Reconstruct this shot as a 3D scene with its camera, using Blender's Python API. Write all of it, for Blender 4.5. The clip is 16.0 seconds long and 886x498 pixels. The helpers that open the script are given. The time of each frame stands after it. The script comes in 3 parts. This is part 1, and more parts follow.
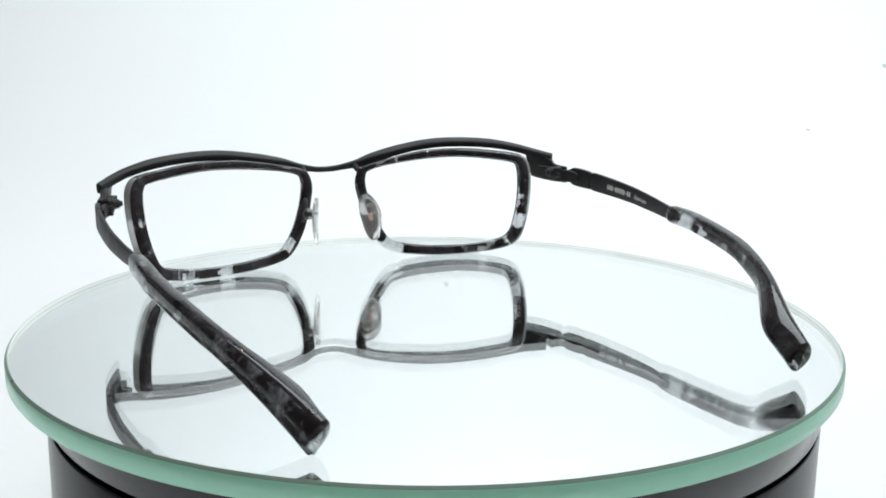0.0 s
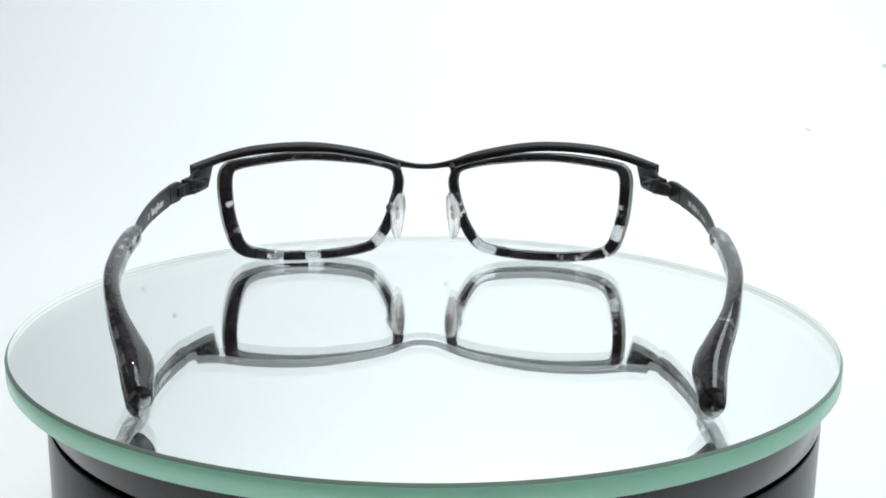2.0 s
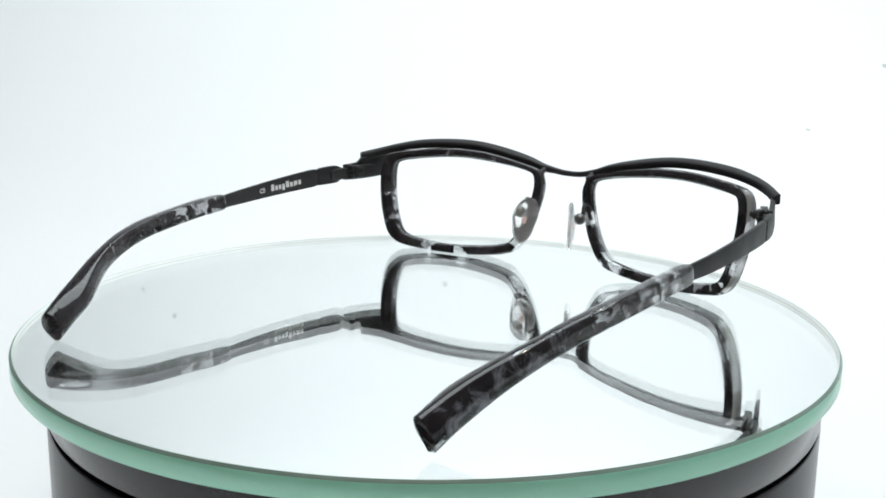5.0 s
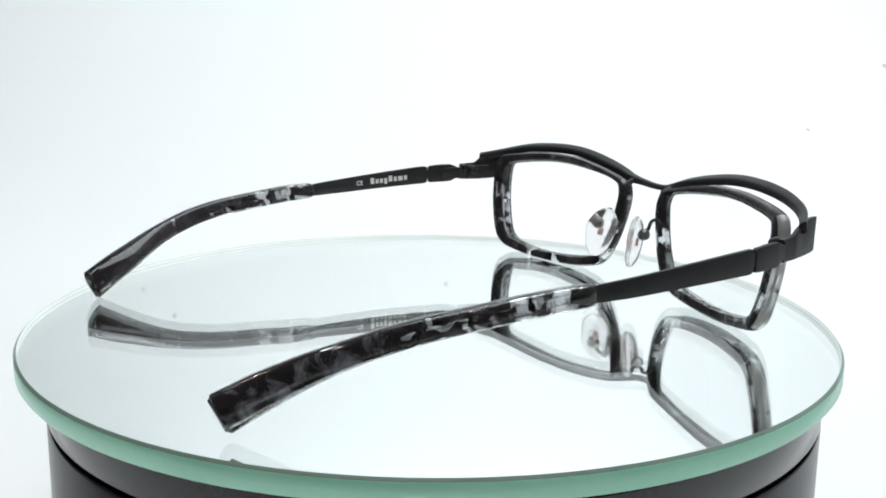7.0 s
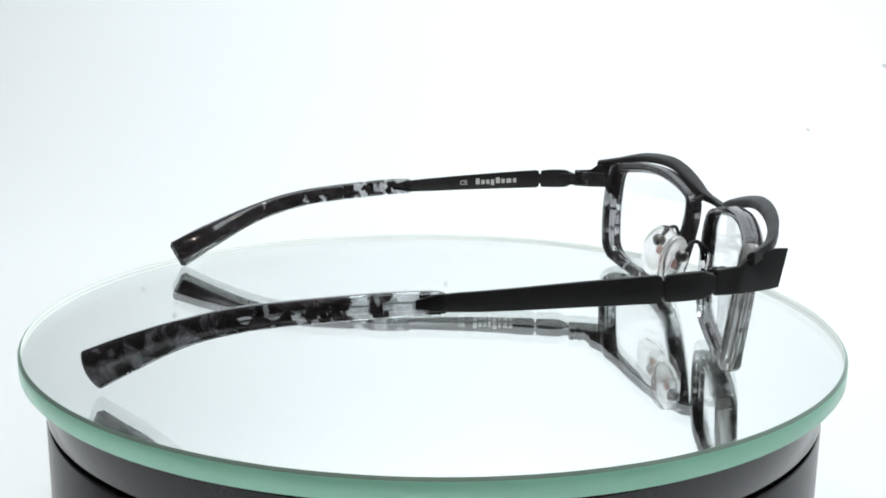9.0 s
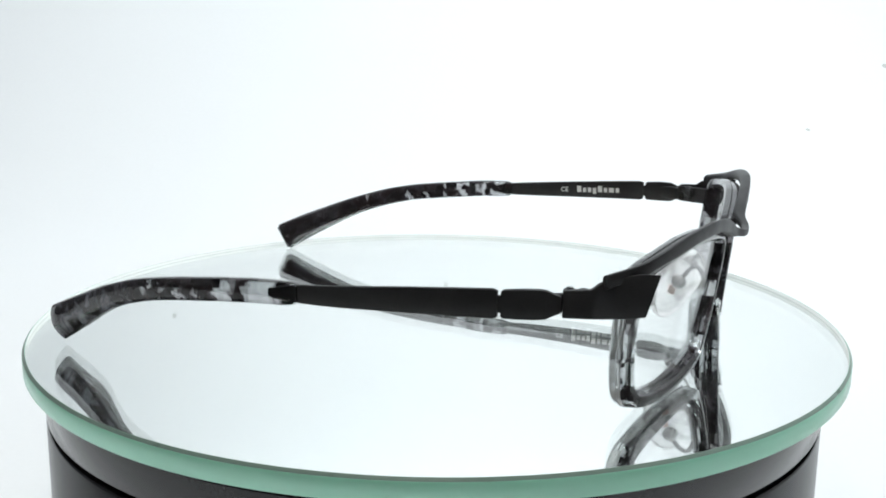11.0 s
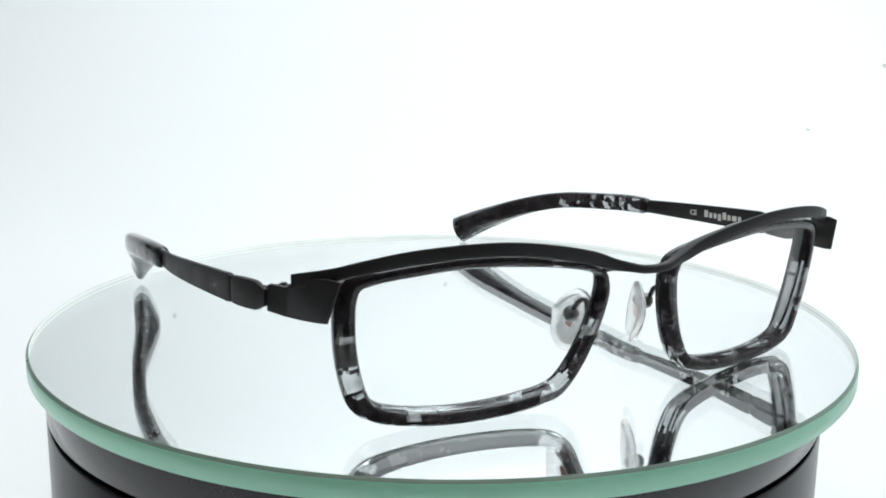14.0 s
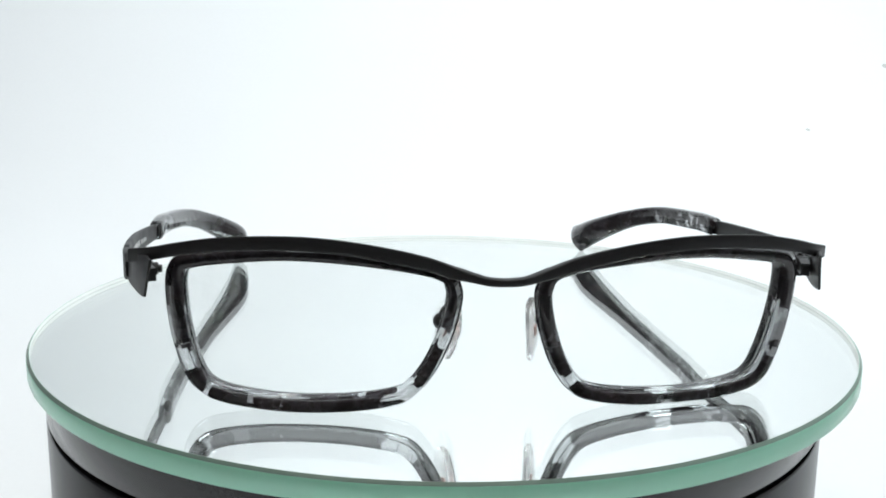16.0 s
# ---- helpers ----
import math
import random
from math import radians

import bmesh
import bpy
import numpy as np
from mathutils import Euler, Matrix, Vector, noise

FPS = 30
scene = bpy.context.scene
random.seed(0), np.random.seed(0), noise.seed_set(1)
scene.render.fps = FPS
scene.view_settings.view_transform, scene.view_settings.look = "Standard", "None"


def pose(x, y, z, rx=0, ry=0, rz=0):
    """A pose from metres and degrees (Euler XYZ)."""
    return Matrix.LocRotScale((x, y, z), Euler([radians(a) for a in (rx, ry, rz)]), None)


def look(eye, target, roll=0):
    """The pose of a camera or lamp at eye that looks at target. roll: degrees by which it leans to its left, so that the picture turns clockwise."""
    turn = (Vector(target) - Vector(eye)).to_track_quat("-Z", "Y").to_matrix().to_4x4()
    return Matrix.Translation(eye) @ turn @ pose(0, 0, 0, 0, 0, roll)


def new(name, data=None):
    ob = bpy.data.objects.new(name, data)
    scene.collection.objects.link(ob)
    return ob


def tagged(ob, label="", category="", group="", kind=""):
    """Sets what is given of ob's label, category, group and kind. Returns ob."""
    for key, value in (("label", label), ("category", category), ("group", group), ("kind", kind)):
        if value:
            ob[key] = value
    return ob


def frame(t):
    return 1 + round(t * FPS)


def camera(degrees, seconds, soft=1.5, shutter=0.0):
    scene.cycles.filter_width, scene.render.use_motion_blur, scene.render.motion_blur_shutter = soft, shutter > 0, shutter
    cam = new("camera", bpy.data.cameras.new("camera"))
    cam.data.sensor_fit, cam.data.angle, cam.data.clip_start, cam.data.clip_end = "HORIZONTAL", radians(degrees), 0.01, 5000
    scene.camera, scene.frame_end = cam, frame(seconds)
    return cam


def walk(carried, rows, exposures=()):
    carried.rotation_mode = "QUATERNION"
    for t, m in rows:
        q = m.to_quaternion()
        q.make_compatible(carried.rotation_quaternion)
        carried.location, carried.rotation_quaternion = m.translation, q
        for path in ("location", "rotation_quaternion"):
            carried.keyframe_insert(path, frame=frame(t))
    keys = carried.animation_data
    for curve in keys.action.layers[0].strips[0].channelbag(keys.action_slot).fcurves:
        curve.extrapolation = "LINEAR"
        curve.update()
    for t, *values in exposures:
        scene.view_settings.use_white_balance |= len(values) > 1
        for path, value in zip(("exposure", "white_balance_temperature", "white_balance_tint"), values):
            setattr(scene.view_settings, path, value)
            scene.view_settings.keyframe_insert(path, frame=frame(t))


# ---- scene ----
cam = camera(44.0, 16.0, soft=1.8)
EYE = (0.0, -0.27525, 0.07955)
YAW, PITCH = 0.00627, 0.2198
AIM = (EYE[0] + math.sin(YAW) * math.cos(PITCH), EYE[1] + math.cos(YAW) * math.cos(PITCH), EYE[2] - math.sin(PITCH))
VIEW = look(EYE, AIM, 0.703)
walk(cam, [(0.0, VIEW), (16.0, VIEW)], [(0.0, -0.80), (16.0, -0.80)])

MM = 0.001
TABLE_Z = -0.085          # table top under the turntable
PLATE_R = 0.1025          # glass mirror plate
PLATE_T = 0.005
PAPER_EDGE = -0.245        # front edge of the paper on the table
BASE_R = 0.0967            # turntable housing


# ---- light ----
world = bpy.data.worlds.new("room")
world.use_nodes = True
world.node_tree.nodes["Background"].inputs[0].default_value = (0.9, 0.95, 1.0, 1)
world.node_tree.nodes["Background"].inputs[1].default_value = 0.02
scene.world = world


def area_lamp(name, eye, target, size, power, colour=(1, 1, 1), size_y=None):
    data = bpy.data.lights.new(name, "AREA")
    data.shape, data.size, data.size_y = "RECTANGLE", size, size_y or size
    data.energy, data.color = power, colour
    ob = new(name, data)
    ob.matrix_basis = look(eye, target)
    return ob


area_lamp("ceiling_lamp", (0.33, 0.22, 1.22), (0.29, 0.28, 0.0), 1.10, 29.0, (0.888, 0.97, 1.0), 1.0)
# unseen fill, added to brighten the upper backdrop that the plate mirrors
area_lamp("backdrop_fill", (0.0, 0.45, 0.75), (-0.08, 0.95, 0.45), 0.70, 3.6, (0.875, 0.965, 1.0), 0.25)
for lx, ly, lz, lw in ((-0.30, -0.35, 0.75, 0.9), (0.28, -0.30, 0.80, 0.9), (-0.05, -0.55, 0.85, 0.9), (-0.55, 0.05, 0.9, 0.6),
                       (0.55, 0.15, 0.9, 0.6), (-0.12, 0.42, 1.0, 0.6)):
    area_lamp("spot_bulb", (lx, ly, lz), (0, 0, 0), 0.012, lw, (1.0, 0.88, 0.74))


# ---- materials ----
def nodes_of(name):
    m = bpy.data.materials.new(name)
    m.use_nodes = True
    nt = m.node_tree
    return m, nt, nt.nodes["Principled BSDF"]


def add(nt, kind, **values):
    n = nt.nodes.new(kind)
    for k, v in values.items():
        if k == "operation":
            n.operation = v
        elif k == "data_type":
            n.data_type = v
        elif k == "feature":
            n.feature = v
        elif k == "blend_type":
            n.blend_type = v
        else:
            n.inputs[k.replace("_", " ")].default_value = v
    return n


def ramp(nt, stops, interpolation="LINEAR"):
    n = nt.nodes.new("ShaderNodeValToRGB")
    n.color_ramp.interpolation = interpolation
    el = n.color_ramp.elements
    while len(el) < len(stops):
        el.new(0.5)
    for e, (p, col) in zip(el, stops):
        e.position = p
        e.color = (*col, 1) if len(col) == 3 else col
    return n


def grey(v):
    return (v, v, v)


def grained(name, dark, light, scale, rough, rough_span=0.1, bump=0.1, metal=0.0, coarse=None, bump_dist=0.0001):
    """A surface whose colour, gloss and relief vary at two scales."""
    m, nt, p = nodes_of(name)
    link = nt.links.new
    tc = add(nt, "ShaderNodeTexCoord")
    fine = add(nt, "ShaderNodeTexNoise", Scale=scale, Detail=6.0, Roughness=0.6)
    big = add(nt, "ShaderNodeTexNoise", Scale=coarse or scale / 12, Detail=3.0)
    link(tc.outputs["Object"], fine.inputs["Vector"])
    link(tc.outputs["Object"], big.inputs["Vector"])
    mix = add(nt, "ShaderNodeMath", operation="MULTIPLY_ADD")
    mix.inputs[1].default_value = 0.5
    half = add(nt, "ShaderNodeMath", operation="MULTIPLY")
    half.inputs[1].default_value = 0.5
    link(fine.outputs["Fac"], half.inputs[0])
    link(big.outputs["Fac"], mix.inputs[0])
    link(half.outputs[0], mix.inputs[2])
    col = ramp(nt, ((0.3, dark), (0.7, light)))
    link(mix.outputs[0], col.inputs[0])
    link(col.outputs[0], p.inputs["Base Color"])
    rr = add(nt, "ShaderNodeMapRange")
    rr.inputs["From Min"].default_value, rr.inputs["From Max"].default_value = 0.3, 0.7
    rr.inputs["To Min"].default_value, rr.inputs["To Max"].default_value = rough - rough_span, rough + rough_span
    link(big.outputs["Fac"], rr.inputs["Value"])
    link(rr.outputs[0], p.inputs["Roughness"])
    b = add(nt, "ShaderNodeBump", Strength=bump, Distance=bump_dist)
    link(fine.outputs["Fac"], b.inputs["Height"])
    link(b.outputs[0], p.inputs["Normal"])
    p.inputs["Metallic"].default_value = metal
    return m


def marbled_acetate(name, axis, clear_from, clear_to, cells, most, pearly, flecky, clearest, see_through=1.0):
    """Black and smoke-clear marbled acetate; axis: the coordinate along which it turns clearer."""
    m, nt, p = nodes_of(name)
    link = nt.links.new
    tc = add(nt, "ShaderNodeTexCoord")
    warp = add(nt, "ShaderNodeTexNoise", Scale=260.0, Detail=2.0)
    link(tc.outputs["Object"], warp.inputs["Vector"])
    shift = nt.nodes.new("ShaderNodeVectorMath")
    shift.operation = "SCALE"
    shift.inputs["Scale"].default_value = 0.0025
    link(warp.outputs["Color"], shift.inputs[0])
    moved = nt.nodes.new("ShaderNodeVectorMath")
    link(tc.outputs["Object"], moved.inputs[0])
    link(shift.outputs[0], moved.inputs[1])
    vor = add(nt, "ShaderNodeTexVoronoi", Scale=cells)
    vor.distance, vor.feature = "CHEBYCHEV", "SMOOTH_F1"
    vor.inputs["Smoothness"].default_value = 0.3
    link(moved.outputs[0], vor.inputs["Vector"])
    pick = nt.nodes.new("ShaderNodeSeparateColor")
    link(vor.outputs["Color"], pick.inputs[0])
    xyz = nt.nodes.new("ShaderNodeSeparateXYZ")
    link(tc.outputs["Object"], xyz.inputs[0])
    grad = add(nt, "ShaderNodeMapRange")
    grad.inputs["From Min"].default_value, grad.inputs["From Max"].default_value = clear_from, clear_to
    grad.inputs["To Min"].default_value, grad.inputs["To Max"].default_value = -0.60, most
    link(xyz.outputs[axis], grad.inputs["Value"])
    total = add(nt, "ShaderNodeMath", operation="ADD")
    link(pick.outputs[0], total.inputs[0])
    link(grad.outputs[0], total.inputs[1])
    small = add(nt, "ShaderNodeTexNoise", Scale=700.0, Detail=3.0)
    link(tc.outputs["Object"], small.inputs["Vector"])
    fleck = add(nt, "ShaderNodeMath", operation="MULTIPLY_ADD")
    fleck.inputs[1].default_value = flecky
    link(small.outputs["Fac"], fleck.inputs[0])
    link(total.outputs[0], fleck.inputs[2])
    col = ramp(nt, ((0.0, (0.020, 0.017, 0.019)), (0.18, (0.022, 0.019, 0.021)), (0.23, (0.038, 0.035, 0.040)), (0.29, (0.022, 0.019, 0.021)),
                    (0.50, (0.026, 0.020, 0.022)), (0.55, (0.13, 0.12, 0.13)), (0.66, (0.28, 0.27, 0.28)),
                    (0.74, tuple(clearest * k for k in (0.84, 0.85, 0.87))), (1.0, tuple(clearest * k for k in (0.98, 0.99, 1.0)))))
    link(fleck.outputs[0], col.inputs[0])
    pearl = add(nt, "ShaderNodeTexNoise", Scale=210.0, Detail=4.0, Roughness=0.65, Distortion=0.6)
    link(tc.outputs["Object"], pearl.inputs["Vector"])
    glint = ramp(nt, ((0.47, grey(0.0)), (0.66, (pearly, pearly * 1.05, pearly * 1.2))))
    link(pearl.outputs["Fac"], glint.inputs[0])
    both = nt.nodes.new("ShaderNodeMix")
    both.data_type, both.blend_type = "RGBA", "ADD"
    both.inputs["Factor"].default_value = 1.0
    link(col.outputs[0], both.inputs[6])
    link(glint.outputs[0], both.inputs[7])
    trn = ramp(nt, ((0.49, grey(0.0)), (0.58, grey(0.9 * see_through)), (1.0, grey(see_through))))
    link(fleck.outputs[0], trn.inputs[0])
    link(both.outputs[2], p.inputs["Base Color"])
    link(trn.outputs[0], p.inputs["Transmission Weight"])
    p.inputs["Roughness"].default_value = 0.05
    p.inputs["Specular IOR Level"].default_value = 0.5
    p.inputs["IOR"].default_value = 1.49
    b = add(nt, "ShaderNodeBump", Strength=0.14, Distance=0.0001)
    wave = add(nt, "ShaderNodeTexNoise", Scale=110.0, Detail=2.0)
    link(tc.outputs["Object"], wave.inputs["Vector"])
    link(wave.outputs["Fac"], b.inputs["Height"])
    link(b.outputs[0], p.inputs["Normal"])
    return m


def clear(name, colour, rough, ior):
    m, nt, p = nodes_of(name)
    p.inputs["Base Color"].default_value = (*colour, 1)
    p.inputs["Transmission Weight"].default_value = 1.0
    p.inputs["Roughness"].default_value = rough
    p.inputs["IOR"].default_value = ior
    return m


TITANIUM = grained("black_titanium", (0.019, 0.019, 0.0205), (0.029, 0.0285, 0.0305), 2600.0, 0.46, 0.06, 0.12)
TITANIUM.node_tree.nodes["Principled BSDF"].inputs["Specular IOR Level"].default_value = 0.24
STEEL = grained("dark_steel", grey(0.10), grey(0.18), 1800.0, 0.28, 0.06, 0.05, 0.9)
RIM_FRONT = marbled_acetate("rim_front_acetate", 2, 0.036, 0.004, 190.0, 0.06, 0.12, 0.34, 0.62)
BLACK_ACETATE = marbled_acetate("black_acetate", 2, 0.20, 0.10, 190.0, -0.60, 0.016, 0.20, 0.50)
CLEAR_ACETATE = marbled_acetate("clear_acetate", 2, 0.20, 0.10, 260.0, 0.0, 0.02, 0.30, 0.64)
SMOKE_ACETATE = marbled_acetate("smoke_acetate", 2, 0.20, 0.10, 330.0, 0.0, 0.02, 0.34, 0.32)
SIDE_ACETATE = marbled_acetate("smoky_acetate", 2, 0.056, 0.008, 170.0, 0.45, 0.02, 0.26, 0.66, 0.55)
for _m, _low in ((BLACK_ACETATE, -0.35), (CLEAR_ACETATE, 0.40), (SMOKE_ACETATE, 0.09), (SIDE_ACETATE, 0.36)):
    for _n in _m.node_tree.nodes:
        if _n.type == "MAP_RANGE":
            _n.inputs["To Min"].default_value = _n.inputs["To Max"].default_value = _low
SLEEVE_ACETATE = marbled_acetate("sleeve_acetate", 1, -0.058, -0.020, 300.0, -0.05, 0.022, 0.28, 0.38)
PEARL_ACETATE = marbled_acetate("pearly_acetate", 1, -0.060, -0.022, 300.0, 0.15, 0.16, 0.30, 0.50)
LENS = clear("demo_lens", (1.0, 1.0, 1.0), 0.0, 1.2)
SILICONE = clear("pad_silicone", (0.95, 0.94, 0.94), 0.16, 1.33)
SILICONE.node_tree.nodes["Principled BSDF"].inputs["Transmission Weight"].default_value = 0.92
BADGE = grained("pad_badge", (0.50, 0.30, 0.28), (0.62, 0.42, 0.38), 900.0, 0.4)
PRINT = grained("white_print", grey(0.62), grey(0.78), 3000.0, 0.6)
GLASS = clear("plate_glass", (0.985, 0.995, 0.99), 0.0, 1.5)
GLASS_EDGE = grained("green_glass_edge", (0.30, 0.74, 0.54), (0.34, 0.78, 0.58), 300.0, 0.12, 0.03, 0.02)
ARRIS = grained("ground_arris", (0.44, 0.455, 0.455), (0.52, 0.535, 0.53), 900.0, 0.5, 0.05, 0.05)
# dark green puts the chamfer's shading and room reflection into its colour
CHAMFER = grained("shaded_chamfer", (0.18, 0.26, 0.22), (0.21, 0.29, 0.245), 900.0, 0.35, 0.08, 0.05)
# the ground edge lets some light through
_nt = GLASS_EDGE.node_tree
_through = add(_nt, "ShaderNodeBsdfTranslucent", Color=(0.74, 0.92, 0.85, 1))
_mixed = add(_nt, "ShaderNodeMixShader", Fac=0.34)
_nt.links.new(_nt.nodes["Principled BSDF"].outputs[0], _mixed.inputs[1])
_nt.links.new(_through.outputs[0], _mixed.inputs[2])
_nt.links.new(_mixed.outputs[0], _nt.nodes["Material Output"].inputs["Surface"])
# near-white colour stands in for light seen through the far edge
INSIDE, _nt, _p = nodes_of("lit_inside_of_edge")
_p.inputs["Base Color"].default_value, _p.inputs["Roughness"].default_value = (0.945, 0.955, 0.955, 1), 0.5
_mixed = add(_nt, "ShaderNodeMixShader", Fac=0.80)
_nt.links.new(add(_nt, "ShaderNodeBsdfTransparent").outputs[0], _mixed.inputs[1])
_nt.links.new(_p.outputs[0], _mixed.inputs[2])
_nt.links.new(_mixed.outputs[0], _nt.nodes["Material Output"].inputs["Surface"])
SILVER, _nt, _p = nodes_of("mirror_silver")
_p.inputs["Base Color"].default_value = (0.955, 0.975, 0.965, 1)
_p.inputs["Metallic"].default_value, _p.inputs["Roughness"].default_value = 1.0, 0.0
HOUSING = grained("black_housing", (0.014, 0.014, 0.017), (0.020, 0.020, 0.023), 900.0, 0.15, 0.03, 0.03)
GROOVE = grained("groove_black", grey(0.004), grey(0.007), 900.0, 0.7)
PAPER = grained("white_paper", (0.805, 0.815, 0.83), (0.835, 0.845, 0.86), 400.0, 0.9, 0.04, 0.05, 0.0, 3.0)
SPECK = grained("dirt_speck", (0.50, 0.51, 0.50), (0.58, 0.59, 0.58), 900.0, 0.9)
PANEL = grained("grey_panel", (0.10, 0.105, 0.115), (0.13, 0.135, 0.145), 60.0, 0.9, 0.04, 0.1)
PALE = grained("pale_panel", grey(0.42), grey(0.48), 60.0, 0.9, 0.04, 0.1)
TABLE = grained("dark_table", (0.018, 0.018, 0.020), (0.028, 0.028, 0.030), 90.0, 0.6, 0.08, 0.1)
CEILING = grained("grey_ceiling", grey(0.20), grey(0.25), 60.0, 0.9, 0.04, 0.1)
ROOM = grained("grey_room_wall", grey(0.05), grey(0.07), 60.0, 0.9, 0.04, 0.1)


# ---- mesh helpers ----
def part(name, bm, material, parent=None, label="", smooth=True):
    me = bpy.data.meshes.new(name)
    bmesh.ops.recalc_face_normals(bm, faces=bm.faces)
    bm.to_mesh(me)
    bm.free()
    for m in material if isinstance(material, (list, tuple)) else (material,):
        me.materials.append(m)
    if smooth:
        me.shade_smooth()
        me.set_sharp_from_angle(angle=radians(38))
    ob = new(name, me)
    ob.parent = parent
    return tagged(ob, label)


def sweep(rings, closed=False, bm=None):
    """Skin a row of rings with the same number of points; the ends are capped."""
    bm = bm or bmesh.new()
    vs = [[bm.verts.new(p) for p in r] for r in rings]
    n = len(vs[0])
    for a, b in zip(vs, vs[1:] + ([vs[0]] if closed else [])):
        for i in range(n):
            bm.faces.new((a[i], a[(i + 1) % n], b[(i + 1) % n], b[i]))
    if not closed:
        bm.faces.new(vs[0])
        bm.faces.new(vs[-1][::-1])
    return bm


def spline(points, steps, closed=False):
    """Catmull-Rom through the points."""
    pts = [Vector(p) for p in points]
    n, out = len(pts), []
    for i in range(n if closed else n - 1):
        if closed:
            a, b, c, d = (pts[(i + k) % n] for k in (-1, 0, 1, 2))
        else:
            a, b, c, d = (pts[min(max(i + k, 0), n - 1)] for k in (-1, 0, 1, 2))
        for s in range(steps):
            t = s / steps
            out.append(0.5 * (2 * b + (c - a) * t + (2 * a - 5 * b + 4 * c - d) * t * t + (3 * b - a - 3 * c + d) * t ** 3))
    return out if closed else out + [pts[-1]]


def round_box(u, v, hu, hv, r, seg=3):
    """Offsets of a rounded rectangle with half sides hu, hv in the directions u, v."""
    r = min(r, hu * 0.98, hv * 0.98)
    out = []
    for k, (su, sv) in enumerate(((1, 1), (-1, 1), (-1, -1), (1, -1))):
        for s in range(seg + 1):
            a = radians(90 * (k + s / seg))
            out.append(u * (su * (hu - r) + r * math.cos(a)) + v * (sv * (hv - r) + r * math.sin(a)))
    return out


def along(path, shape):
    """Rings along a path; shape(i, t, side, up) gives the offsets at point i."""
    rings = []
    for i, p in enumerate(path):
        d = (path[min(i + 1, len(path) - 1)] - path[max(i - 1, 0)]).normalized()
        side = d.cross(Vector((0, 0, 1))).normalized()
        up = side.cross(d).normalized()
        rings.append([p + o for o in shape(i, i / (len(path) - 1), side, up)])
    return rings


def tube(points, radius, steps=6, seg=8):
    path = spline(points, steps)
    return sweep(along(path, lambda i, t, s, u: [(s * math.cos(a) + u * math.sin(a)) * radius
                                                  for a in (2 * math.pi * k / seg for k in range(seg))]))


def lathe(profile, seg=160, bm=None):
    """Turn (radius, z) points round the z axis; a radius of 0 closes it."""
    bm = bm or bmesh.new()
    rows = []
    for r, z in profile:
        if r == 0:
            rows.append([bm.verts.new((0, 0, z))])
        else:
            rows.append([bm.verts.new((r * math.cos(2 * math.pi * k / seg), r * math.sin(2 * math.pi * k / seg), z)) for k in range(seg)])
    faces = []
    for a, b in zip(rows, rows[1:]):
        band = []
        for k in range(seg):
            j = (k + 1) % seg
            if len(a) == 1:
                band.append(bm.faces.new((a[0], b[k], b[j])))
            elif len(b) == 1:
                band.append(bm.faces.new((a[k], a[j], b[0])))
            else:
                band.append(bm.faces.new((a[k], a[j], b[j], b[k])))
        faces.append(band)
    return bm, faces


def curve_value(knots, x):
    """Smooth value at x of a table of (x, value)."""
    xs, ys = [k[0] for k in knots], [k[1] for k in knots]
    x = min(max(x, xs[0]), xs[-1])
    i = max(k for k in range(len(xs) - 1) if xs[k] <= x)
    m = [0.0] * len(xs)
    for k in range(len(xs)):
        a, b = max(k - 1, 0), min(k + 1, len(xs) - 1)
        m[k] = (ys[b] - ys[a]) / (xs[b] - xs[a])
    h = xs[i + 1] - xs[i]
    t = (x - xs[i]) / h
    return ((2 * t ** 3 - 3 * t ** 2 + 1) * ys[i] + (t ** 3 - 2 * t ** 2 + t) * h * m[i]
            + (-2 * t ** 3 + 3 * t ** 2) * ys[i + 1] + (t ** 3 - t ** 2) * h * m[i + 1])


# ---- the white backdrop and the room ----
def build_backdrop():
    bm = bmesh.new()
    prof = [(PAPER_EDGE, TABLE_Z), (0.45, TABLE_Z)]
    prof += [(0.45 + 0.5 * math.sin(radians(a)), TABLE_Z + 0.5 - 0.5 * math.cos(radians(a))) for a in range(6, 91, 6)]
    prof += [(0.95, 1.3)]
    thick = 0.004
    top = [[bm.verts.new((x, y, z)) for y, z in prof] for x in (-1.0, 1.0)]
    low = [[bm.verts.new((x, y + thick, z - thick)) for y, z in prof] for x in (-1.0, 1.0)]
    for i in range(len(prof) - 1):
        bm.faces.new((top[0][i], top[0][i + 1], top[1][i + 1], top[1][i]))
        bm.faces.new((low[0][i], low[1][i], low[1][i + 1], low[0][i + 1]))
    for k in (0, 1):
        for i in range(len(prof) - 1):
            bm.faces.new((top[k][i], low[k][i], low[k][i + 1], top[k][i + 1]))
    ob = part("backdrop", bm, PAPER)
    for x, y, z, tilt, r in ((0.0111, 0.9116, 0.2242, 69, 0.0026), (-0.2973, 0.9277, 0.2684, 75, 0.0027), (-0.3279, 0.9157, 0.235, 69, 0.0020),
                             (0.4193, 0.7653, 0.0278, 39, 0.0028), (0.3257, 0.6873, -0.0245, 27, 0.0020)):
        bm, _ = lathe([(0, 0.0004), (r * 0.6, 0.0004), (r, 0.0001), (r, -0.001), (0, -0.001)], 18)
        dot = part("speck", bm, SPECK, ob, "small grey dirt speck")
        dot.matrix_basis = pose(x, y, z, tilt)
    tagged(ob, "seamless white paper backdrop sweeping up behind the turntable", "backdrop", kind="structure")


